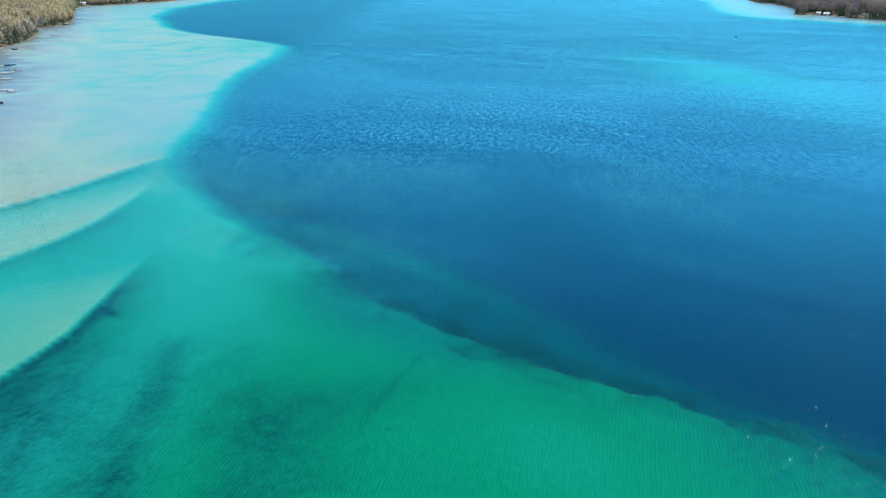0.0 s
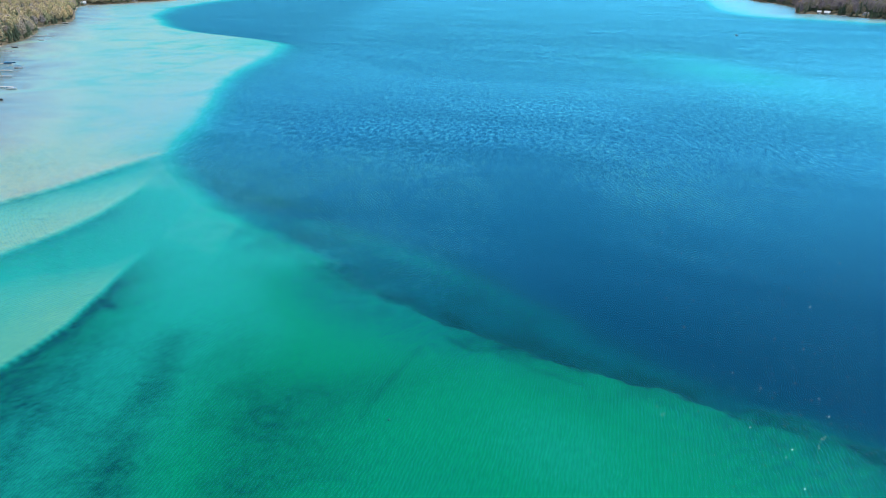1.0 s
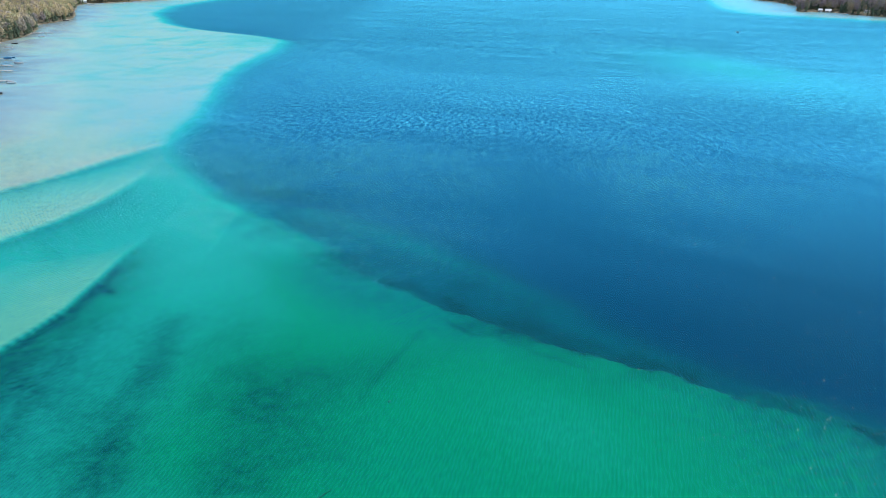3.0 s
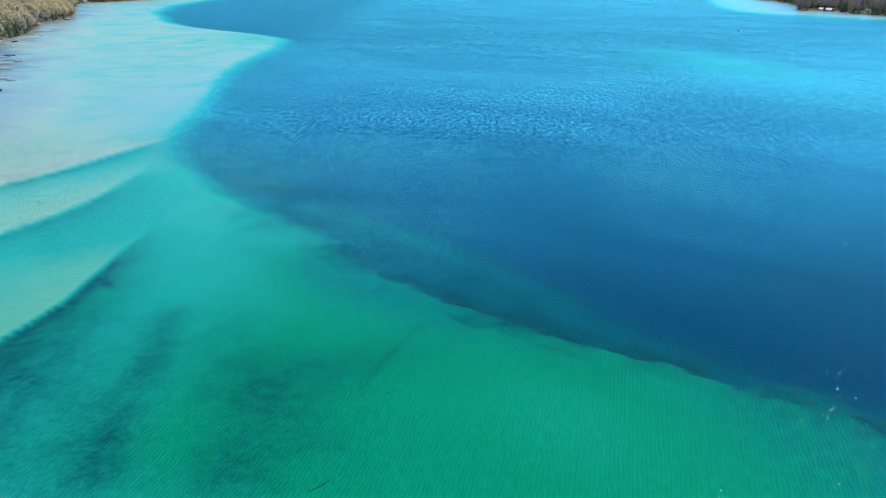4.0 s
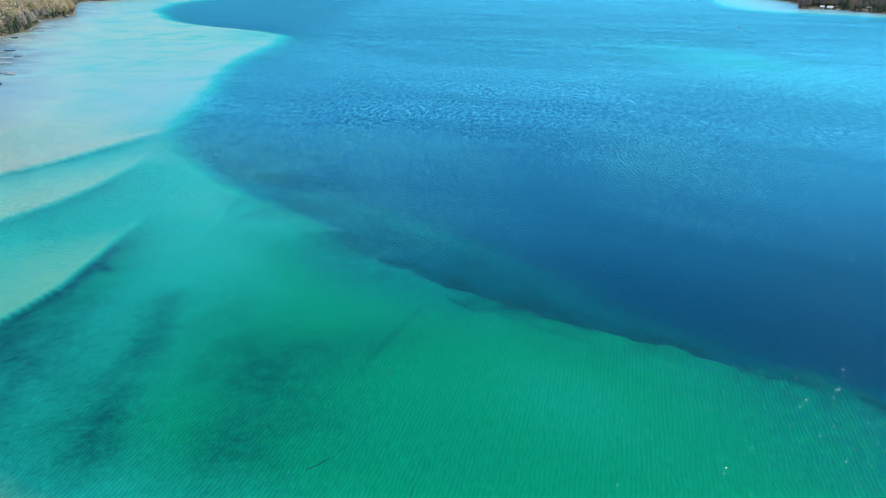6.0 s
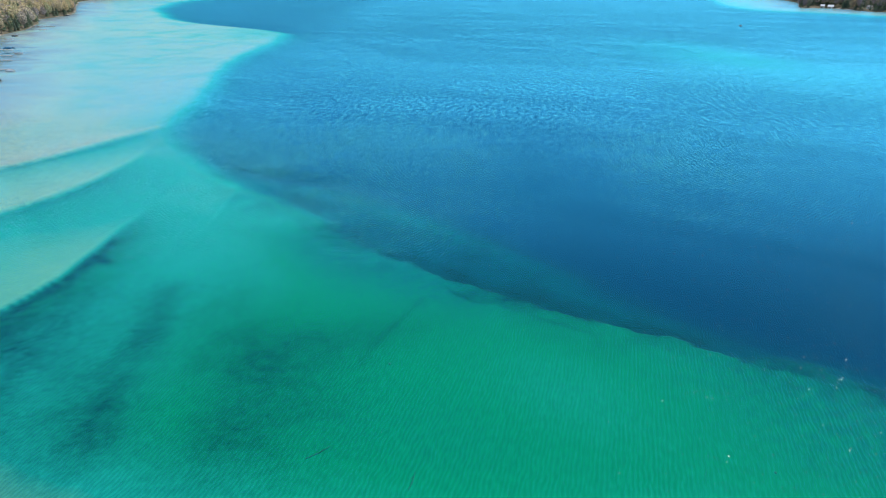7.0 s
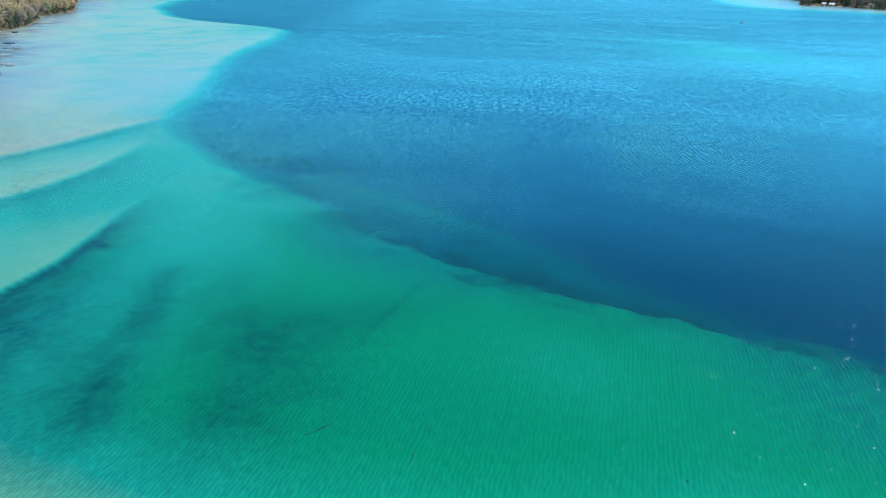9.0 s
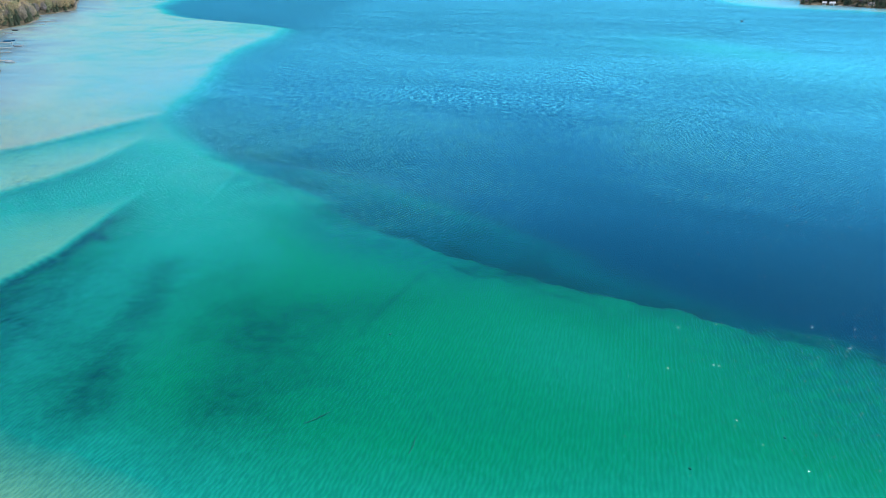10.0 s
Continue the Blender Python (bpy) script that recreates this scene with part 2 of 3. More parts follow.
RIM_NEAR = [(-85, 184.5), (-72, 163), (-62, 147.4), (-52, 135.3), (-41, 125.4), (-31.7, 116.6), (-20.3, 105.2), (-8.6, 95.3), (1.5, 87.5), (8.7, 82.2), (15.5, 78.4),
            (22.4, 74), (29.8, 70.5), (36.3, 66.4), (40.3, 64.6), (45.8, 62.8), (51, 59.6), (55, 56), (75, 40), (110, -10), (180, -150)]
RIM_BACK = [(180, -700), (-1500, -700), (-1500, 1900), (-430, 1900), (-453, 1430), (-465, 1275), (-450, 1078), (-395, 885), (-341, 784)]
TERRACE = [(-80, 183), (-56, 155.6), (-26, 143), (-4.4, 128), (11, 108.5), (22, 94.5), (30, 85.5), (37, 79.3), (46, 70.4), (55, 64.6), (75, 48), (75, 40), (55, 56),
           (40.3, 64.6), (22.4, 74), (1.5, 87.5), (-20.3, 105.2), (-41, 125.4), (-62, 147.4)]
SHELF_EAST = [(900, 1900), (560, 1430), (540, 1348), (459, 1112), (420, 959), (424, 863), (465, 802), (518, 758), (640, 690), (1000, 560), (1500, 500), (1500, 1900)]
LAND_WEST = [(-120, -60), (-150, 90), (-190, 215), (-226, 290), (-262, 366), (-300, 425), (-330, 470), (-349, 505), (-356, 534), (-364, 562), (-394, 626), (-424, 677), (-430, 720),
             (-449, 788), (-546, 968), (-622, 1128), (-597, 1187), (-575, 1275), (-561, 1350), (-540, 1500), (-400, 1900), (-3000, 3000), (-3000, -3000), (300, -3000), (200, -400)]
LAND_EAST = [(760, 1600), (628, 1324), (609, 1208), (568, 1059), (497, 916), (531, 892), (544, 797), (700, 715), (1000, 620), (1800, 500), (3000, 400), (3000, 3000), (1500, 2600)]


def soften(points, closed=True, steps=6):
    """A Catmull-Rom curve through the points."""
    p = np.array(points, float)
    n = len(p)
    get = (lambda i: p[i % n]) if closed else (lambda i: p[min(max(i, 0), n - 1)])
    out = []
    for i in range(n if closed else n - 1):
        a, b, c, d = get(i - 1), get(i), get(i + 1), get(i + 2)
        for s in np.arange(steps) / steps:
            out.append(0.5 * (2 * b + (c - a) * s + (2 * a - 5 * b + 4 * c - d) * s * s + (3 * b - 3 * c + d - a) * s ** 3))
    if not closed:
        out.append(p[-1])
    return np.array(out)


def side(X, Y, poly):
    """Signed distance to a closed outline, positive inside."""
    best = np.full(X.shape, 1e18)
    inside = np.zeros(X.shape, bool)
    for (ax, ay), (bx, by) in zip(poly, np.roll(poly, -1, 0)):
        dx, dy = bx - ax, by - ay
        t = np.clip(((X - ax) * dx + (Y - ay) * dy) / (dx * dx + dy * dy + 1e-12), 0, 1)
        best = np.minimum(best, (X - ax - t * dx) ** 2 + (Y - ay - t * dy) ** 2)
        if ay != by:
            inside ^= ((ay > Y) != (by > Y)) & (X < (bx - ax) * (Y - ay) / (by - ay) + ax)
    return np.where(inside, 1, -1) * np.sqrt(best)


def off_line(X, Y, pts):
    """Distance to an open line."""
    best = np.full(X.shape, 1e18)
    for (ax, ay), (bx, by) in zip(pts[:-1], pts[1:]):
        dx, dy = bx - ax, by - ay
        t = np.clip(((X - ax) * dx + (Y - ay) * dy) / (dx * dx + dy * dy), 0, 1)
        best = np.minimum(best, (X - ax - t * dx) ** 2 + (Y - ay - t * dy) ** 2)
    return np.sqrt(best)


def step(v, a, b):
    u = np.clip((v - a) / (b - a), 0, 1)
    return u * u * (3 - 2 * u)


def blob(X, Y, x, y, rx, ry, turn=0.0):
    c, s = math.cos(radians(turn)), math.sin(radians(turn))
    u, v = (X - x) * c + (Y - y) * s, -(X - x) * s + (Y - y) * c
    return np.exp(-((u / rx) ** 2 + (v / ry) ** 2))


def ragged(X, Y, size, seed=0, octaves=3):
    """Smooth random heights from -1 to 1, with detail down from that size in metres."""
    total, share, norm = np.zeros(np.shape(X)), 1.0, 0.0
    for o in range(octaves):
        u, v = X / size + 17.3 * seed + 5.1 * o, Y / size - 9.7 * seed + 3.7 * o
        i, j = np.floor(u), np.floor(v)
        fu, fv = u - i, v - j
        fu, fv = fu * fu * (3 - 2 * fu), fv * fv * (3 - 2 * fv)

        def corner(a, b):
            n = np.sin((i + a) * 127.1 + (j + b) * 311.7 + seed * 74.7 + o * 19.19) * 43758.5453
            return n - np.floor(n)

        value = (corner(0, 0) * (1 - fu) + corner(1, 0) * fu) * (1 - fv) + (corner(0, 1) * (1 - fu) + corner(1, 1) * fu) * fv
        total += share * (2 * value - 1)
        norm += share
        share, size = share * 0.55, size * 0.5
    return total / norm


P_WEST, P_EAST = soften(LAND_WEST, steps=4), soften(LAND_EAST, steps=4)
P_RIM = soften(RIM_FAR + RIM_NEAR, False, 6)
P_SHELF = np.concatenate([P_RIM, np.array(RIM_BACK, float)])
P_SHELF_E, P_TERRACE = soften(SHELF_EAST, steps=4), soften(TERRACE, steps=4)
# crests of the three sand bars: x for each y
BAR_A = [(-190, 60), (-150, 100), (-122, 136), (-114.8, 148.2), (-107.3, 160.6), (-100.1, 177.8), (-94.8, 189.2), (-90.8, 199)]
BAR_B = [(-130, 30), (-110, 80), (-100, 104), (-94.2, 117), (-88.6, 128), (-85.4, 139.5), (-84.1, 154.6), (-85.3, 178)]
BAR_C = [(-84, 30), (-72, 60), (-67.4, 76.4), (-65.7, 82.1), (-64.3, 89.1), (-64.2, 100.6), (-64.4, 108.7), (-64.1, 119.4), (-65, 135)]


def past(X, Y, bar):
    b = np.array(bar, float)
    return X - np.interp(Y, b[:, 1], b[:, 0])


def relief(X, Y):
    """Height of the bed and land, and how weedy it is."""
    west, east = side(X, Y, P_WEST), side(X, Y, P_EAST)
    rim, rim_e, ter = side(X, Y, P_SHELF), side(X, Y, P_SHELF_E), side(X, Y, P_TERRACE)
    a, b, c = past(X, Y, BAR_A), past(X, Y, BAR_B), past(X, Y, BAR_C)
    weed = np.zeros(X.shape)
    # sand bars: a gentle ramp up to each crest, then a sharp little drop
    fa, fb, fc = 1 - step(Y, 172, 200), 1 - step(Y, 138, 170), 1 - step(Y, 100, 128)
    d0 = 0.42 + 0.10 * step(-a, 0, 60) - 0.08 * np.exp(-(a / 7) ** 2) + 0.35 * step(Y, 176, 203) * step(X, -122, -96) + 0.5 * step(Y, 420, 560) * step(X, -220, -130)
    u1 = np.clip(a / np.maximum(a - b, 0.1), 0, 1)
    d1 = 1.12 - 0.48 * u1 ** 0.7 + 0.40 * step(Y, 138, 176)
    u2 = np.clip(b / np.maximum(b - c, 0.1), 0, 1)
    d2 = 1.28 - 0.32 * u2 ** 1.2 + 0.36 * step(Y, 94, 126)
    d3 = 1.72 - 0.36 * step(c, 2, 13) + 0.5 * step(c, 16, 50) + 0.15 * step(c, 50, 75)
    notch = 1.15
    sa, sb, sc = step(a, -0.8, 0.8), step(b, -1.0, 1.0), step(c, -0.7, 0.9)
    shelf = d0 * (1 - sa) + sa * (fa * d1 + (1 - fa) * notch)
    shelf = shelf * (1 - sb) + sb * (fb * d2 + (1 - fb) * notch)
    shelf = shelf * (1 - sc) + sc * (fc * d3 + (1 - fc) * np.where(c > 16, d3, 1.25 + 0.0 * c))
    # brighter, shallower middle of the green flat, and the near sand rising behind it
    shelf -= 0.30 * blob(X, Y, 14, 60, 22, 13, -35)
    shelf += 0.55 * step(X, 22, 66)
    near = step(-Y, -57 + 5 * step(X, -20, 20), -26)
    shelf = shelf * (1 - near) + (0.22 + 1.05 * step(X, -52, -10)) * near
    shelf += 0.55 * step(-rim, -18, 0) * (1 - step(X, -2, 22)) * step(Y, 72, 92) * (1 - step(Y, 98, 120))
    # outside the rim: a weedy terrace, then deep water
    wide = 1.7 + 0.10 * np.clip(Y - 95, 0, 110) + 0.03 * np.clip(Y - 300, 0, 600) + 3.5 * step(X, 36, 50) * (Y < 90)
    rim = rim + (1 - step(Y, 110, 190)) * (1.5 - 1.6 * step(X, 34, 46) + (1.6 + 0.9 * step(X, 25, 48)) * ragged(X, Y, 4.0, 3, 4)) + 1.5 * step(Y, 150, 260) * ragged(X, Y, 22, 4)
    far = step(Y, 105, 170)
    out = 0.62 * step(-rim, (0.1 - 0.45 * far) * wide, (1.8 - 0.7 * far) * wide) + 0.38 * step(-rim, 0, 3.2 * wide)
    t = step(ter, -13, 7)
    deep = 7.0 - 2.75 * t - 0.5 * step(-rim, 60, 0)
    deep -= 5.3 * blob(X, Y, 172, 375, 70, 150, 10) + 1.0 * blob(X, Y, 190, 500, 64, 64)
    deep += 0.35 * ragged(X, Y, 30, 8) * t
    deep = deep + 0.8 * blob(X, Y, -50, 165, 26, 10, -22)
    deep -= 0.5 * np.exp(-(off_line(X, Y, [(-34, 142), (-12, 124), (8, 108), (22, 96)]) / 4.5) ** 2)
    depth = shelf * (1 - out) + deep * out
    oe = step(rim_e, -22, 6)
    depth = depth * (1 - oe) + (0.45 + 0.3 * step(-rim_e, -40, 0)) * oe
    # weeds
    weed += fc * 1.25 * step(c, -0.2, 0.8) * np.exp(-np.clip(c, 0, 99) / (3.8 + 5.0 * step(-Y, -92, -70))) * (0.60 + 0.40 * step(-Y, -115, -95))
    weed += fa * 0.6 * step(a, -0.3, 1.2) * np.exp(-np.clip(a, 0, 99) / 4.0) + fb * 0.6 * step(b, -0.3, 1.2) * np.exp(-np.clip(b, 0, 99) / 3.5)
    streak = off_line(X, Y, [(-43.5, 84), (-42.3, 70), (-41.8, 63), (-40, 56), (-38.5, 51.5)])
    weed += 0.5 * np.exp(-(streak / 3.8) ** 2)
    weed += 0.50 * blob(X, Y, -22, 62, 8, 14, 25) + 0.22 * blob(X, Y, -24, 50, 5, 7) + 0.32 * blob(X, Y, -14, 72, 14, 6, 20) + 0.2 * blob(X, Y, -33, 76, 6, 14, 10)
    weed += 0.42 * blob(X, Y, -57, 66, 9, 20, -8) + 0.25 * blob(X, Y, -47, 57, 7, 9)
    track = off_line(X, Y, [(-11.2, 65.5), (-10.6, 68.5), (-7.9, 74.5), (-3.6, 83.5)])
    weed += 0.18 * np.exp(-(track / 0.6) ** 2)
    r_on = step(Y, 52, 60) * (1 - step(Y, 96, 128))
    weed += r_on * (0.8 * np.exp(-((rim + 2.0) / 1.9) ** 2) + 0.55 * np.exp(-((rim + 5.0) / 2.2) ** 2) - 0.1 * np.exp(-((rim + 2.6) / 0.6) ** 2))
    weed += r_on * 0.4 * np.exp(-((rim - 1.6) / 1.5) ** 2) * np.clip(0.35 + 1.6 * ragged(X, Y, 5, 11, 4), 0, 1)
    weed += r_on * 0.35 * np.exp(-((rim - 2.6) / 0.5) ** 2) * step(X, -8, 0) * (1 - step(X, 20, 28)) * np.clip(0.6 + ragged(X, Y, 4, 13), 0, 1)
    weed -= 0.4 * blob(X, Y, 21, 92, 3.5, 3) + 0.25 * blob(X, Y, 24, 88, 6, 2, -30)
    weed += 0.45 * blob(X, Y, -68, 188, 24, 14, -20) + 0.9 * blob(X, Y, -50, 165, 24, 8, -22)
    weed += 0.28 * blob(X, Y, -40, 44, 20, 12) + 0.5 * blob(X, Y, -60, 96, 2.2, 1.0, -40)
    weed += t * (1 - step(Y, 120, 175)) * (0.16 + 0.8 * ragged(X, Y, 9, 5, 4))
    weed = np.clip(weed * (1 + 0.35 * ragged(X, Y, 7, 6, 4)), 0, 1)
    # shores
    shore = np.minimum(-west, -east)
    off = np.clip(shore, 0, 1e5)
    depth = np.minimum(depth, 0.03 + 0.0024 * off + (0.00012 + 0.0006 * (1 - step(Y, 120, 210))) * off ** 2 + 0.01 * np.clip(off - 60, 0, 1e4) ** 2 + 0.04 * ragged(X, Y, 60, 12) * step(off, 5, 40))
    inland = np.maximum(west, east)
    bank = 0.25 + 1.6 * step(inland, 1, 6) + np.where(X > 0, 7, 28) * step(inland, 10, 330) * (0.75 + 0.25 * np.sin(X * 0.011) * np.cos(Y * 0.009)) + 0.01 * np.clip(inland - 300, 0, 3000)
    ring = np.hypot(X, Y)
    z = np.where(inland > 0, bank * step(inland, -0.5, 6), -depth)
    z = np.where((ring > 2400) & (inland <= 0), -depth + (30 + depth) * step(ring, 2400, 3200), z)
    return z, weed


def mesh_of(name, verts, faces, material=None, smooth=False):
    me = bpy.data.meshes.new(name)
    me.from_pydata(verts, [], faces)
    if smooth:
        me.polygons.foreach_set("use_smooth", np.ones(len(faces), bool))
    if material:
        me.materials.append(material)
    return me


def polar_sheet(azimuths, radii):
    """Vertices and faces of a full disc: a fan at the middle and rings of quads."""
    A, R = np.meshgrid(np.radians(azimuths), radii)
    X, Y = (R * np.sin(A)).ravel(), (R * np.cos(A)).ravel()
    n, m = len(azimuths), len(radii)
    i = np.arange(m - 1)[:, None] * n
    j = np.arange(n)[None, :]
    j2 = (j + 1) % n
    quads = np.stack([i + j, i + n + j, i + n + j2, i + j2], -1).reshape(-1, 4)
    return X, Y, quads[:, ::-1]


def sheet_mesh(name, azimuths, radii, height, material):
    X, Y, quads = polar_sheet(azimuths, radii)
    z, extra = height(X, Y)
    co = np.stack([X, Y, z], 1)
    co = np.concatenate([co, [[0, 0, z[:len(azimuths)].mean()]]])
    n = len(azimuths)
    me = bpy.data.meshes.new(name)
    tris = np.stack([np.arange(n), (np.arange(n) + 1) % n, np.full(n, len(X))], 1)[:, ::-1]
    me.vertices.add(len(co))
    me.vertices.foreach_set("co", co.ravel())
    loops = np.concatenate([quads.ravel(), tris.ravel()]).astype(np.int32)
    me.loops.add(len(loops))
    me.loops.foreach_set("vertex_index", loops)
    me.polygons.add(len(quads) + n)
    start = np.concatenate([np.arange(len(quads)) * 4, len(quads) * 4 + np.arange(n) * 3]).astype(np.int32)
    me.polygons.foreach_set("loop_start", start)
    me.update(calc_edges=True)
    me.validate()
    me.polygons.foreach_set("use_smooth", np.ones(len(me.polygons), bool))
    if extra is not None:
        me.attributes.new("weed", "FLOAT", "POINT").data.foreach_set("value", np.append(extra, 0).astype(np.float32))
    me.materials.append(material)
    return me


AZ = np.concatenate([np.arange(-46, 46, 0.18), np.arange(46, 314, 4.0)])
RR = np.concatenate([np.linspace(4, 26, 10), np.geomspace(28, 400, 290), np.linspace(403, 1400, 320), np.geomspace(1430, 4800, 30)])
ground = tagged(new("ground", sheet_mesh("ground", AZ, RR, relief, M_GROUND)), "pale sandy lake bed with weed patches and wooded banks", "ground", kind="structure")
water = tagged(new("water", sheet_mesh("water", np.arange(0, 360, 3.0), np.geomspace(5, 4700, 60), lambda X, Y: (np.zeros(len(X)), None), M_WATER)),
               "clear turquoise and deep blue lake water, lightly rippled", "lake", kind="structure")


def glint_facets(count, seed):
    """Small facets added above the water on the open side of the shelf to make sun glints, each tilted its own way."""
    rng = np.random.default_rng(seed)
    X, Y = rng.normal(66, 22, count), 30 + np.abs(rng.normal(30, 34, count))
    sx, sy = rng.normal(0, 0.11, count), rng.normal(0, 0.19, count)
    size, turn = rng.uniform(0.04, 0.085, count) * (1 + Y / 160), rng.uniform(0, 6.283, count)
    verts = []
    for i in range(3):
        dx, dy = np.cos(turn + i * 2.094) * size, np.sin(turn + i * 2.094) * size
        verts.append(np.stack([X + dx, Y + dy, 0.06 - sx * dx - sy * dy], 1))
    co = np.stack(verts, 1).reshape(-1, 3)
    me = mesh_of("wavelets", co.tolist(), np.arange(3 * count).reshape(-1, 3).tolist(), M_FACET)
    return tagged(new("wavelets", me), "small tilted facets standing in for sun glints on the lake", "wavelets", kind="stuff")


glint_facets(12000, 9)


# ---- helpers for things ----
def part(name, bm, material, parent=None, label="", smooth=False):
    """Links a bmesh as one mesh object, under a thing or a part."""
    me = bpy.data.meshes.new(name)
    bm.to_mesh(me)
    bm.free()
    if smooth:
        for p in me.polygons:
            p.use_smooth = True
    me.materials.append(material)
    ob = new(name, me)
    ob.parent = parent
    if label:
        ob["label"] = label
    return ob


def empty(name, m, label, category, group=""):
    ob = tagged(new(name), label, category, group)
    ob.empty_display_size = 0.3
    ob.matrix_world = m
    return ob


def box(bm, x0, y0, z0, x1, y1, z1, m=None, bevel=0.0):
    made = bmesh.ops.create_cube(bm, size=1.0)["verts"]
    bmesh.ops.scale(bm, vec=(x1 - x0, y1 - y0, z1 - z0), verts=made)
    bmesh.ops.translate(bm, vec=((x0 + x1) / 2, (y0 + y1) / 2, (z0 + z1) / 2), verts=made)
    if bevel:
        edges = list({e for v in made for e in v.link_edges})
        made = list({v for f in bmesh.ops.bevel(bm, geom=edges, offset=bevel, segments=1, affect="EDGES")["faces"] for v in f.verts} | {v for v in made if v.is_valid})
    if m is not None:
        bmesh.ops.transform(bm, matrix=m, verts=made)
    return bm


def tube(bm, a, b, ra, rb, sides=6):
    """A tapered round from a to b."""
    a, b = Vector(a), Vector(b)
    turn = (b - a).to_track_quat("Z", "Y").to_matrix().to_4x4()
    made = bmesh.ops.create_cone(bm, cap_ends=True, segments=sides, radius1=ra, radius2=rb, depth=(b - a).length)["verts"]
    bmesh.ops.transform(bm, matrix=Matrix.Translation((a + b) / 2) @ turn, verts=made)
    return bm


def clump(bm, at, size, rng, flat=0.8):
    """A ragged tuft of leaves."""
    at = Vector(at)
    spin = Euler((rng.uniform(0, 6), rng.uniform(0, 6), rng.uniform(0, 6))).to_matrix()
    vs = []
    for axis in ((1, 0, -0.6), (-0.6, 0.9, -0.6), (-0.6, -0.9, -0.6), (0, 0, 1.1)):
        v = spin @ Vector(axis) * size * rng.uniform(0.6, 1.4)
        vs.append(bm.verts.new(at + Vector((v.x, v.y, v.z * flat))))
    for a, b, c in ((0, 2, 1), (0, 1, 3), (1, 2, 3), (2, 0, 3)):
        bm.faces.new((vs[a], vs[b], vs[c]))


def height_at(x, y):
    return float(relief(np.array([float(x)]), np.array([float(y)]))[0][0])


# ---- trees ----
def leafy_tree(seed, m_crown=M_BARE, label="budding broadleaf tree with grey-brown crown on the bank"):
    """A budding broadleaf: bent tapered trunk, forking limbs, a loose crown of tufts with gaps."""
    rng = random.Random(seed)
    tall = rng.uniform(13, 18)
    wide = tall * rng.uniform(0.24, 0.32)
    root = empty("tree", pose(0, 0, 0), label, "tree", "trees on the shore")
    bm = bmesh.new()
    bend = Vector((rng.uniform(-0.6, 0.6), rng.uniform(-0.6, 0.6), 0))
    tube(bm, (0, 0, -1.0), bend + Vector((0, 0, tall * 0.4)), 0.30, 0.2)
    tube(bm, bend + Vector((0, 0, tall * 0.4)), bend * 1.6 + Vector((0, 0, tall * 0.85)), 0.2, 0.06)
    tips = []
    for i in range(7):
        a = i * 2.4 + rng.uniform(-0.4, 0.4)
        z = tall * rng.uniform(0.35, 0.6)
        tip = Vector((math.cos(a) * wide * 0.75, math.sin(a) * wide * 0.75, z + tall * rng.uniform(0.12, 0.25)))
        tube(bm, bend + Vector((0, 0, z)), tip, 0.11, 0.03, 4)
        tips.append(tip)
    part("trunk", bm, M_BARK, root)
    bm = bmesh.new()
    for i in range(200):
        a, u = rng.uniform(0, 6.283), rng.uniform(-1, 1)
        r = rng.uniform(0.45, 1.0) * math.sqrt(1 - u * u) * (1.0 if u < 0.2 else 0.9)
        at = Vector((math.cos(a) * r * wide, math.sin(a) * r * wide, tall * 0.64 + u * tall * 0.34)) + bend
        clump(bm, at, rng.uniform(0.35, 0.75), rng)
    for tip in tips:
        clump(bm, tip, 0.9, rng)
    part("crown", bm, m_crown, root)
    return root


def pine_tree(seed):
    """A spruce or cedar: straight trunk, whorls of drooping boughs that narrow to the tip."""
    rng = random.Random(seed)
    tall = rng.uniform(11, 19)
    wide = tall * rng.uniform(0.17, 0.24)
    root = empty("pine_tree", pose(0, 0, 0), "dark green evergreen tree on the bank", "tree", "trees on the shore")
    bm = bmesh.new()
    tube(bm, (0, 0, -1.0), (0, 0, tall * 0.96), 0.26, 0.04)
    for i in range(6):
        a = i * 2.4
        tube(bm, (0, 0, tall * (0.15 + 0.1 * i)), (math.cos(a) * wide * 0.6, math.sin(a) * wide * 0.6, tall * (0.15 + 0.1 * i)), 0.06, 0.02, 4)
    part("trunk", bm, M_BARK, root)
    bm = bmesh.new()
    z = tall * 0.1
    while z < tall:
        f = (1 - z / tall) ** 0.8
        n = max(4, int(9 * f + 3))
        for i in range(n):
            a = i * 6.283 / n + rng.uniform(-0.35, 0.35)
            r = wide * f * rng.uniform(0.7, 1.15) + 0.15
            d, e = Vector((math.cos(a), math.sin(a), 0)), Vector((-math.sin(a), math.cos(a), 0))
            root_in, tip = Vector((0, 0, z + 0.25)), d * r + Vector((0, 0, z - 0.28 * r))
            mid = d * r * 0.55 + Vector((0, 0, z))
            w = 0.28 * r + 0.18
            vs = [bm.verts.new(p) for p in (root_in, mid + e * w, tip, mid - e * w, mid + Vector((0, 0, 0.35)), mid - Vector((0, 0, 0.3)))]
            for q in ((0, 1, 4), (1, 2, 4), (2, 3, 4), (3, 0, 4), (1, 0, 5), (2, 1, 5), (3, 2, 5), (0, 3, 5)):
                bm.faces.new([vs[j] for j in q])
        z += tall * 0.07
    part("crown", bm, M_PINE, root)
    return root


LEAFY = [leafy_tree(s) for s in range(11, 17)]
LEAFY_EAST = [leafy_tree(s, M_BARE_EAST, "bare brown broadleaf tree on the far bank") for s in range(21, 25)]
PINES = [pine_tree(s) for s in range(31, 35)]


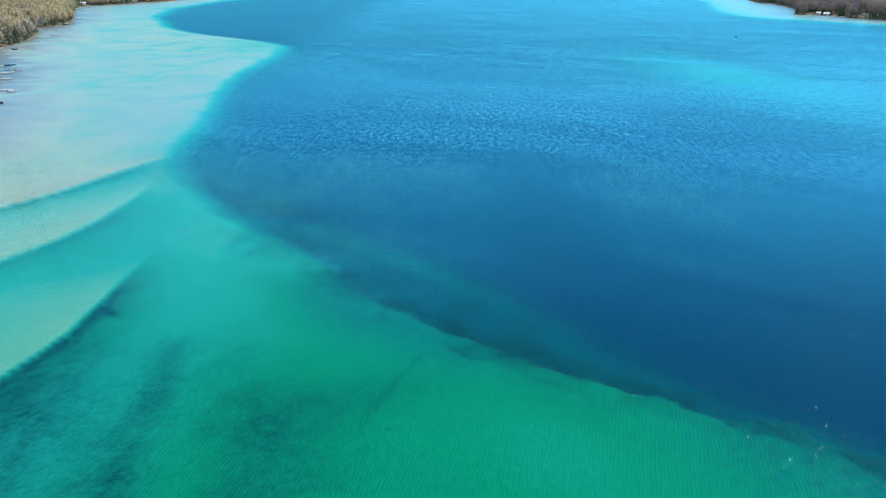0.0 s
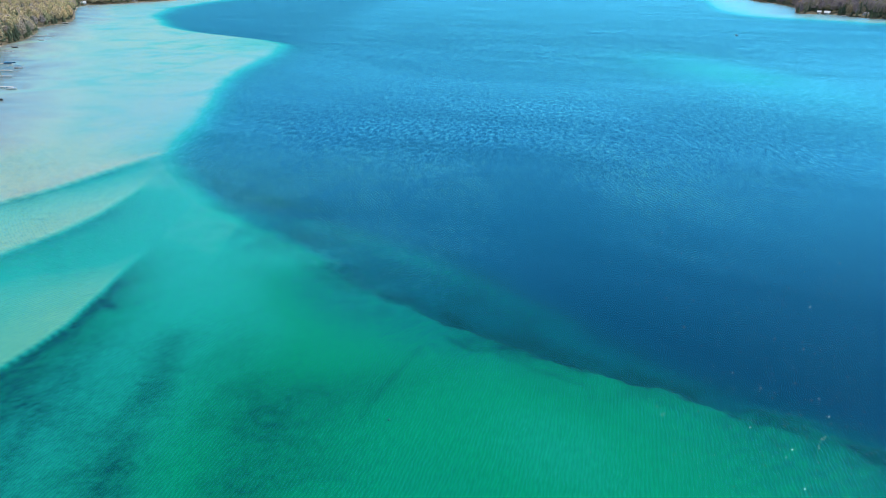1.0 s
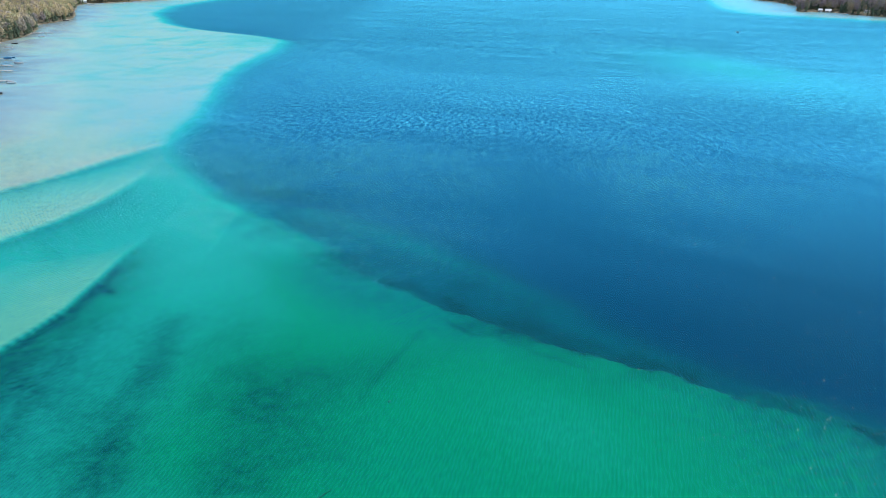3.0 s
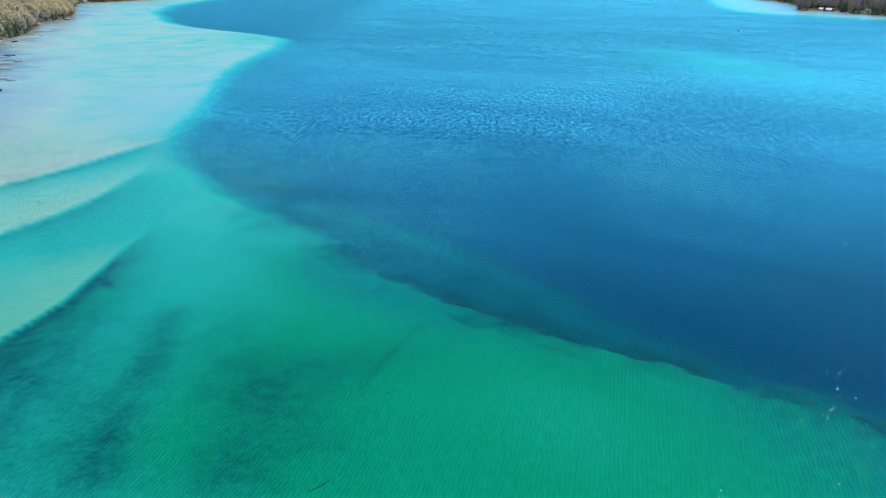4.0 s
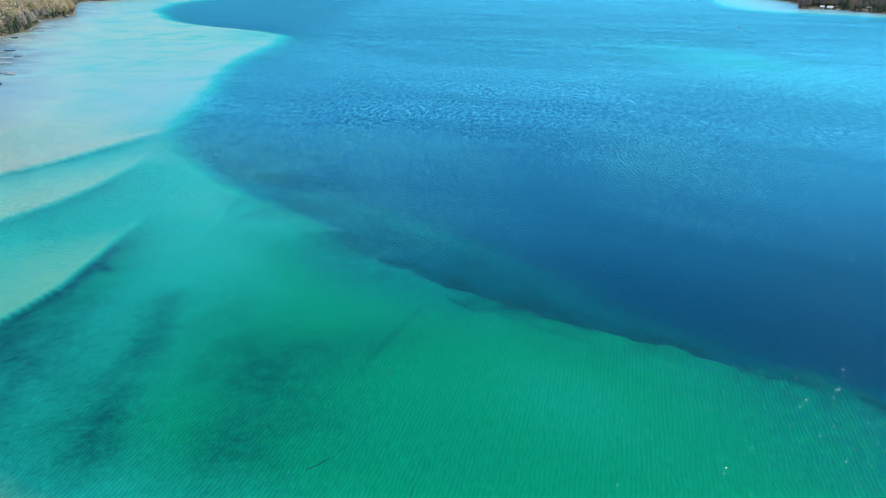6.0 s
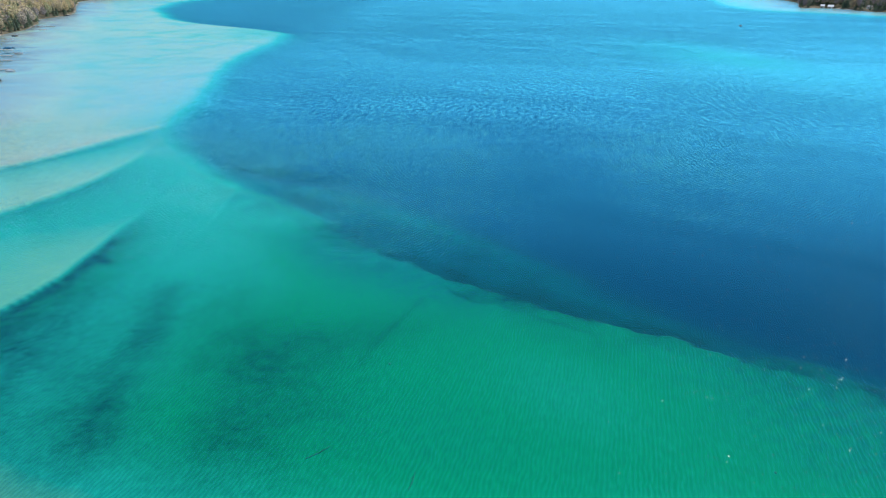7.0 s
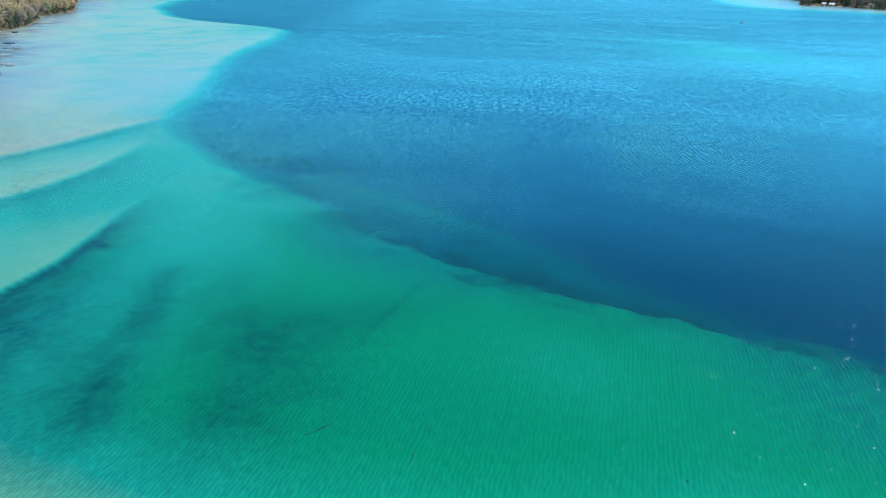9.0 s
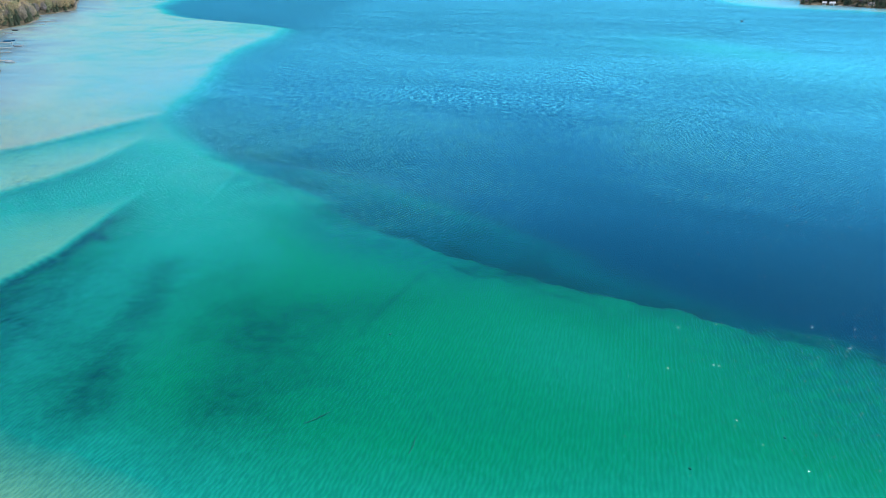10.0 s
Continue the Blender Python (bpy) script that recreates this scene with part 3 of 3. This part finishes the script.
def shore_spots(seed, want, box_x, box_y, reach, spread):
    """Random places on land near the waterline, spaced apart."""
    rng = np.random.default_rng(seed)
    X, Y = rng.uniform(*box_x, want * 40), rng.uniform(*box_y, want * 40)
    west, east = side(X, Y, P_WEST), side(X, Y, P_EAST)
    inl = np.maximum(west, east)
    ok = (inl > 1.2) & (inl < reach) & (np.abs(X) < 0.71 * Y + 18)
    X, Y, inl = X[ok], Y[ok], inl[ok]
    first = np.argsort(inl + rng.uniform(0, spread, len(inl)), kind="stable")
    X, Y, inl = X[first], Y[first], inl[first]
    keep, cells = [], {}
    for i in range(len(X)):
        c = (int(X[i] // 4.5), int(Y[i] // 4.5))
        if all((X[i] - X[j]) ** 2 + (Y[i] - Y[j]) ** 2 > 17 for dx in (-1, 0, 1) for dy in (-1, 0, 1) for j in cells.get((c[0] + dx, c[1] + dy), ())):
            cells.setdefault(c, []).append(i)
            keep.append(i)
        if len(keep) >= want:
            break
    keep = np.array(keep)
    keep = keep[np.argsort(inl[keep])]
    return X[keep], Y[keep], inl[keep], relief(X[keep], Y[keep])[0]


HOMES = [(-446, 702), (513, 896), (518, 901), (524, 891), (518, 884), (550, 850), (-618, 1090), (-630, 1150), (-590, 1258), (-583, 1250)]


def woods(spots, singles, seed, pine_share, leafy, m_woods):
    rng = random.Random(seed)
    X, Y, inl, Z = spots
    far_v, far_f = {"leafy": [], "pine": []}, {"leafy": [], "pine": []}
    low = {"leafy": [], "pine": []}
    for kind, source in (("leafy", leafy), ("pine", PINES)):
        for t in source:
            vs, fs = [], []
            for ob in [o for o in t.children if o.name.startswith("crown")]:
                base = len(vs)
                vs += [v.co.copy() for v in ob.data.vertices]
                fs += [[base + i for i in p.vertices] for p in ob.data.polygons]
            low[kind].append((np.array(vs), fs))
    count = {"leafy": 0, "pine": 0}
    for i in range(len(X)):
        if any((X[i] - hx) ** 2 + (Y[i] - hy) ** 2 < 170 for hx, hy in HOMES):
            continue
        share = pine_share * (1.35 if noise.noise((X[i] * 0.02, Y[i] * 0.02, seed)) > -0.05 else 0.5)
        kind = "pine" if rng.random() < share else "leafy"
        s, a = rng.uniform(0.72, 1.12) * (0.85 if inl[i] < 12 else 1.0), rng.uniform(0, 6.283)
        if i < singles:
            source = rng.choice(PINES if kind == "pine" else leafy)
            source_scale = (s * rng.uniform(0.9, 1.1), s * rng.uniform(0.9, 1.1), s)
            twin = copy_thing(source, Matrix.Translation((X[i], Y[i], Z[i] - 0.1)) @ Matrix.Rotation(a, 4, "Z"))
            twin.scale = source_scale
        else:
            vs, fs = rng.choice(low[kind])
            c, d = math.cos(a) * s, math.sin(a) * s
            far_v[kind].append(np.stack([vs[:, 0] * c - vs[:, 1] * d + X[i], vs[:, 0] * d + vs[:, 1] * c + Y[i], vs[:, 2] * s + Z[i] - 0.1], 1))
            far_f[kind] += [[count[kind] + j for j in f] for f in fs]
            count[kind] += len(vs)
    for kind, label, mat in (("leafy", "grey-brown budding woods covering the hillside", m_woods), ("pine", "dark evergreens scattered through the hillside woods", M_WOODS_PINE)):
        if far_v[kind]:
            ob = new("far_woods", mesh_of("far_woods", np.concatenate(far_v[kind]).tolist(), far_f[kind], mat))
            tagged(ob, label, "woods", kind="stuff")


woods(shore_spots(5, 1650, (-960, -230), (330, 1350), 170, 85), 170, 3, 0.55, LEAFY, M_WOODS)
woods(shore_spots(6, 1150, (430, 1000), (700, 1400), 220, 150), 120, 4, 0.58, LEAFY_EAST, M_WOODS_EAST)
for i, t in enumerate(LEAFY + PINES):
    x, y = -394 - 12 * i, 590 + 17 * i
    t.matrix_world = pose(x, y, height_at(x, y) - 0.1)
for i, t in enumerate(LEAFY_EAST):
    x, y = 585 + 10 * i, 860 + 14 * i
    t.matrix_world = pose(x, y, height_at(x, y) - 0.1)


# ---- houses ----
def house(x, y, turn, wide, deep, tall, m_wall, m_roof, label, wing=False):
    root = empty("house", pose(x, y, height_at(x, y) - 0.3, 0, 0, turn), label, "house", "houses on the shore")
    bm = bmesh.new()
    w, d = wide / 2, deep / 2
    ridge = tall + deep * 0.32
    vs = [bm.verts.new(p) for p in ((-w, -d, 0), (w, -d, 0), (w, d, 0), (-w, d, 0), (-w, -d, tall), (w, -d, tall), (w, d, tall), (-w, d, tall), (-w, 0, ridge), (w, 0, ridge))]
    for f in ((0, 1, 5, 4), (1, 2, 6, 9, 5), (2, 3, 7, 6), (3, 0, 4, 8, 7), (3, 2, 1, 0)):
        bm.faces.new([vs[i] for i in f])
    part("wall", bm, m_wall, root)
    for s in (-1, 1):
        bm = bmesh.new()
        e, o = 0.5, 0.45
        up, eave = ridge + 0.16, tall - o * 0.32 * 2
        pts = [(-w - e, 0, up), (w + e, 0, up), (w + e, s * (d + o), eave + 0.16), (-w - e, s * (d + o), eave + 0.16)]
        low = [bm.verts.new((a, b, c - 0.18)) for a, b, c in pts]
        top = [bm.verts.new(p) for p in pts]
        bm.faces.new(top)
        bm.faces.new(low[::-1])
        for i in range(4):
            bm.faces.new((low[i], low[(i + 1) % 4], top[(i + 1) % 4], top[i]))
        bmesh.ops.recalc_face_normals(bm, faces=bm.faces)
        part("roof", bm, m_roof, root)
    n = max(2, int(wide // 3))
    for i in range(n):
        cx = -w + wide * (i + 0.5) / n
        if i == n // 2:
            door = part("door", box(bmesh.new(), cx - 0.5, -d - 0.06, 0.3, cx + 0.5, -d + 0.02, 2.4, None, 0.02), M_WHITE, root)
            part("handle", box(bmesh.new(), cx + 0.34, -d - 0.12, 1.25, cx + 0.42, -d - 0.06, 1.4), M_POST, door)
            continue
        fr = bmesh.new()
        for q in ((-0.65, 0.9, 0.65, 1.0), (-0.65, 2.1, 0.65, 2.2), (-0.65, 1.0, -0.55, 2.1), (0.55, 1.0, 0.65, 2.1)):
            box(fr, cx + q[0], -d - 0.07, q[1], cx + q[2], -d + 0.02, q[3])
        win = part("window", fr, M_WHITE, root)
        part("pane", box(bmesh.new(), cx - 0.55, -d - 0.03, 1.0, cx + 0.55, -d + 0.01, 2.1), M_GLASS, win)
    chim = bmesh.new()
    box(chim, w * 0.5 - 0.35, 0.4, tall, w * 0.5 + 0.35, 1.1, ridge + 0.9, None, 0.03)
    box(chim, w * 0.5 - 0.42, 0.33, ridge + 0.9, w * 0.5 + 0.42, 1.17, ridge + 1.02)
    part("chimney", chim, M_STONE, root)
    return root


house(518.3, 900.6, -30, 4.5, 5, 3.2, M_SIDING, M_ROOF_W, "low tan cottage with a pale roof among trees")
house(523.8, 891.2, -30, 6.5, 6, 3.0, M_SIDING, M_ROOF_W, "small tan cottage with a pale roof by the shore")
house(550, 850, -28, 6, 5, 2.5, M_WHITE, M_ROOF_D, "small white boathouse with a grey shingle roof")
house(-446, 702, 34, 9, 7, 4.5, M_WHITE, M_ROOF_D, "white house half hidden in hillside trees")
house(-618, 1090, 30, 9, 7, 3.0, M_WHITE, M_ROOF_D, "white cottage at the edge of the far woods")
house(-630, 1150, 28, 8, 6, 3.0, M_WHITE, M_ROOF_W, "white cottage with a pale roof at the water")
house(-590, 1258, 26, 10, 7, 3.0, M_SIDING, M_ROOF_D, "tan cottage with grey roof at the water")


# ---- docks and boats ----
def dock(x0, y0, x1, y1, wide=1.6):
    """A plank dock on pipe posts, from the bank out over the shallows."""
    long, turn = math.hypot(x1 - x0, y1 - y0), math.degrees(math.atan2(y1 - y0, x1 - x0))
    root = empty("dock", pose(x0, y0, 0, 0, 0, turn), "narrow pale plank dock on metal posts in shallow water", "dock", "docks on the shore")
    for s in (-1, 1):
        part("beam", box(bmesh.new(), 0, s * wide * 0.42 - 0.05, 0.42, long, s * wide * 0.42 + 0.05, 0.6), M_POST, root)
    n = int(long / 0.6)
    plank = mesh_of("plank", *box_data(0, -wide / 2, 0.6, 0.56, wide / 2, 0.66), M_DECK)
    for i in range(n):
        ob = new("plank", plank)
        ob.parent, ob.location = root, (i * 0.6 + 0.02, 0, random.uniform(-0.008, 0.008))
    for i in range(int(long // 4) + 1):
        for s in (-1, 1):
            part("post", tube(bmesh.new(), (min(i * 4 + 0.3, long - 0.2), s * wide * 0.48, -1.2), (min(i * 4 + 0.3, long - 0.2), s * wide * 0.48, 1.25), 0.05, 0.05), M_POST, root)
    return root


def box_data(x0, y0, z0, x1, y1, z1):
    v = [(x, y, z) for z in (z0, z1) for x, y in ((x0, y0), (x1, y0), (x1, y1), (x0, y1))]
    return v, [(3, 2, 1, 0), (4, 5, 6, 7), (0, 1, 5, 4), (1, 2, 6, 5), (2, 3, 7, 6), (3, 0, 4, 7)]


def boat(x, y, turn, long, m_hull, label, wide=1.8, cover=None):
    """An open boat with a pointed bow, gunwale, benches and an outboard."""
    root = empty("boat", pose(x, y, -0.12, 0, 0, turn), label, "boat", "boats on the lake")
    bm, rings = bmesh.new(), []
    for i in range(9):
        u = i / 8
        w = wide / 2 * (1 - max(0, (u - 0.45) / 0.55) ** 2.2) * (0.9 + 0.1 * min(1, u * 4)) + 0.02
        xx, lift = (u - 0.5) * long, 0.25 * max(0, u - 0.5) ** 1.5
        rings.append([bm.verts.new((xx, yy, zz + lift)) for yy, zz in
                      ((-w, 0.75), (-w * 0.92, 0.3), (-w * 0.55, 0.02), (0, -0.04), (w * 0.55, 0.02), (w * 0.92, 0.3), (w, 0.75),
                       (w * 0.88, 0.75), (w * 0.8, 0.32), (0, 0.16), (-w * 0.8, 0.32), (-w * 0.88, 0.75))])
    for a, b in zip(rings[:-1], rings[1:]):
        for j in range(12):
            bm.faces.new((a[j], b[j], b[(j + 1) % 12], a[(j + 1) % 12]))
    bm.faces.new(rings[0])
    bm.faces.new(rings[-1][::-1])
    bmesh.ops.recalc_face_normals(bm, faces=bm.faces)
    part("hull", bm, m_hull, root)
    for u in (-0.22, 0.12):
        part("bench", box(bmesh.new(), u * long - 0.18, -wide * 0.38, 0.45, u * long + 0.18, wide * 0.38, 0.52, None, 0.02), M_DECK, root)
    mot = bmesh.new()
    box(mot, -long / 2 - 0.42, -0.18, 0.6, -long / 2 + 0.04, 0.18, 1.15, None, 0.07)
    box(mot, -long / 2 - 0.28, -0.06, -0.3, -long / 2 - 0.14, 0.06, 0.6)
    part("outboard_motor", mot, M_HULL, root)
    if cover:
        can = bmesh.new()
        box(can, -long * 0.3, -wide * 0.5, 1.85, long * 0.2, wide * 0.5, 1.95, None, 0.04)
        top = part("canopy", can, cover, root)
        for sx in (-0.28, 0.18):
            for s in (-1, 1):
                part("pole", tube(bmesh.new(), (sx * long, s * wide * 0.45, 0.7), (sx * long, s * wide * 0.45, 1.87), 0.03, 0.03, 5), M_POST, top)
    return root


def boat_lift(x, y, turn):
    """A boat hoist: four posts, cross beams and a rounded blue canvas roof."""
    root = empty("boat_lift", pose(x, y, 0, 0, 0, turn), "boat lift with a rounded blue canvas canopy beside the dock", "boat lift")
    for sx in (-2.6, 2.6):
        for sy in (-1.5, 1.5):
            part("post", tube(bmesh.new(), (sx, sy, -1.2), (sx, sy, 2.7), 0.07, 0.07), M_POST, root)
        part("beam", box(bmesh.new(), sx - 0.07, -1.5, 0.3, sx + 0.07, 1.5, 0.45), M_POST, root)
    bm, rows = bmesh.new(), []
    for i in range(9):
        a = math.pi * i / 8
        rows.append([bm.verts.new((sx, math.cos(a) * 1.8, 2.55 + math.sin(a) * 0.9)) for sx in (-2.6, 2.6)])
    for p, q in zip(rows[:-1], rows[1:]):
        bm.faces.new((p[0], p[1], q[1], q[0]))
    bmesh.ops.solidify(bm, geom=bm.faces[:], thickness=0.05)
    part("canopy", bm, M_BLUE, root)
    return root


dock(-296, 402, -272, 399)
dock(-276, 373, -254, 370)
dock(-262, 350, -240, 349)
dock(-240, 316, -217, 314)
dock(-220, 285, -206, 284)
dock(-384, 586, -352, 580)
dock(-440, 741, -424, 738)
dock(548, 872, 526, 862)
boat_lift(-265, 386, -6)
boat(-204.5, 281.5, 10, 6.0, M_HULL, "dark moored motor boat with pale gunwale beside a dock")
boat(-216, 311, -8, 5.0, M_WHITE, "white moored runabout at the end of a dock")
boat(-258, 383, 4, 5.0, M_WHITE, "white boat with blue sun canopy beside the lift", 2.0, M_BLUE)
boat(-318, 466, 12, 5.0, M_WHITE, "white boat moored in the shallows")
boat(-331, 493, 30, 3.6, M_HULL, "small dark rowing boat moored off the bank")
boat(-343, 548, 15, 4.5, M_WHITE, "white boat moored off the wooded point")
boat(-428, 735, 20, 5.0, M_HULL, "dark boat moored off the far point")
boat(-578, 1074, 20, 6.0, M_WHITE, "white boat moored off the far wooded shore")
boat(-603, 1146, -15, 6.0, M_WHITE, "white boat moored off the far wooded shore")
boat(-580, 1188, 10, 6.0, M_WHITE, "white boat moored off the far wooded shore")
boat(270, 592, 4, 2.2, M_POST, "small grey fishing boat out on open water", 1.2)


# ---- things on the lake bed ----
def sunken_log(x0, y0, x1, y1, thick):
    """A sodden branch lying on the sand, with two broken stubs."""
    z = min(height_at(x0, y0), height_at(x1, y1)) + thick * 0.8
    root = empty("sunken_log", pose(0, 0, 0), "dark waterlogged branch lying on the sandy bed", "log", "sunken branches")
    a, b = Vector((x0, y0, z)), Vector((x1, y1, z + 0.05))
    mid = a.lerp(b, 0.5) + Vector((0.12, -0.15, 0.05))
    bm = bmesh.new()
    tube(bm, a, mid, thick, thick * 0.85)
    tube(bm, mid, b, thick * 0.85, thick * 0.4)
    part("stem", bm, M_SUNK, root)
    for u, q in ((0.35, 1), (0.7, -1)):
        p = a.lerp(b, u)
        part("stub", tube(bmesh.new(), p, p + Vector((0.35 * q, 0.5 * q, 0.15)), thick * 0.45, thick * 0.15, 5), M_SUNK, root)
    return root


def stone(x, y, size, seed):
    rng = random.Random(seed)
    bm = bmesh.new()
    made = bmesh.ops.create_icosphere(bm, subdivisions=2, radius=1.0)["verts"]
    for v in made:
        k = size * (1 + 0.35 * noise.noise(v.co * 1.3 + Vector((seed, 0, 0))))
        v.co = Vector((v.co.x * k * 1.2, v.co.y * k, v.co.z * k * 0.6))
    ob = part("stone", bm, M_SUNK if height_at(x, y) < -0.3 else M_STONE, None, "", True)
    ob.matrix_world = pose(x, y, height_at(x, y) + size * 0.15, 0, 0, rng.uniform(0, 360))
    return ob


for i, (x0, y0, x1, y1, r) in enumerate([(-14.9, 48.4, -12.5, 50.3, 0.07), (-3.8, 44.1, -3.2, 46.6, 0.06)]):
    sunken_log(x0, y0, x1, y1, r)
for i, (x, y, r) in enumerate([(-7.4, 65.6, 0.17), (22.7, 42.2, 0.14), (33.9, 46.7, 0.14)]):
    tagged(stone(x, y, r, i + 1), "dark rounded stone lying on the lake bed", "stone", "stones on the lake bed")
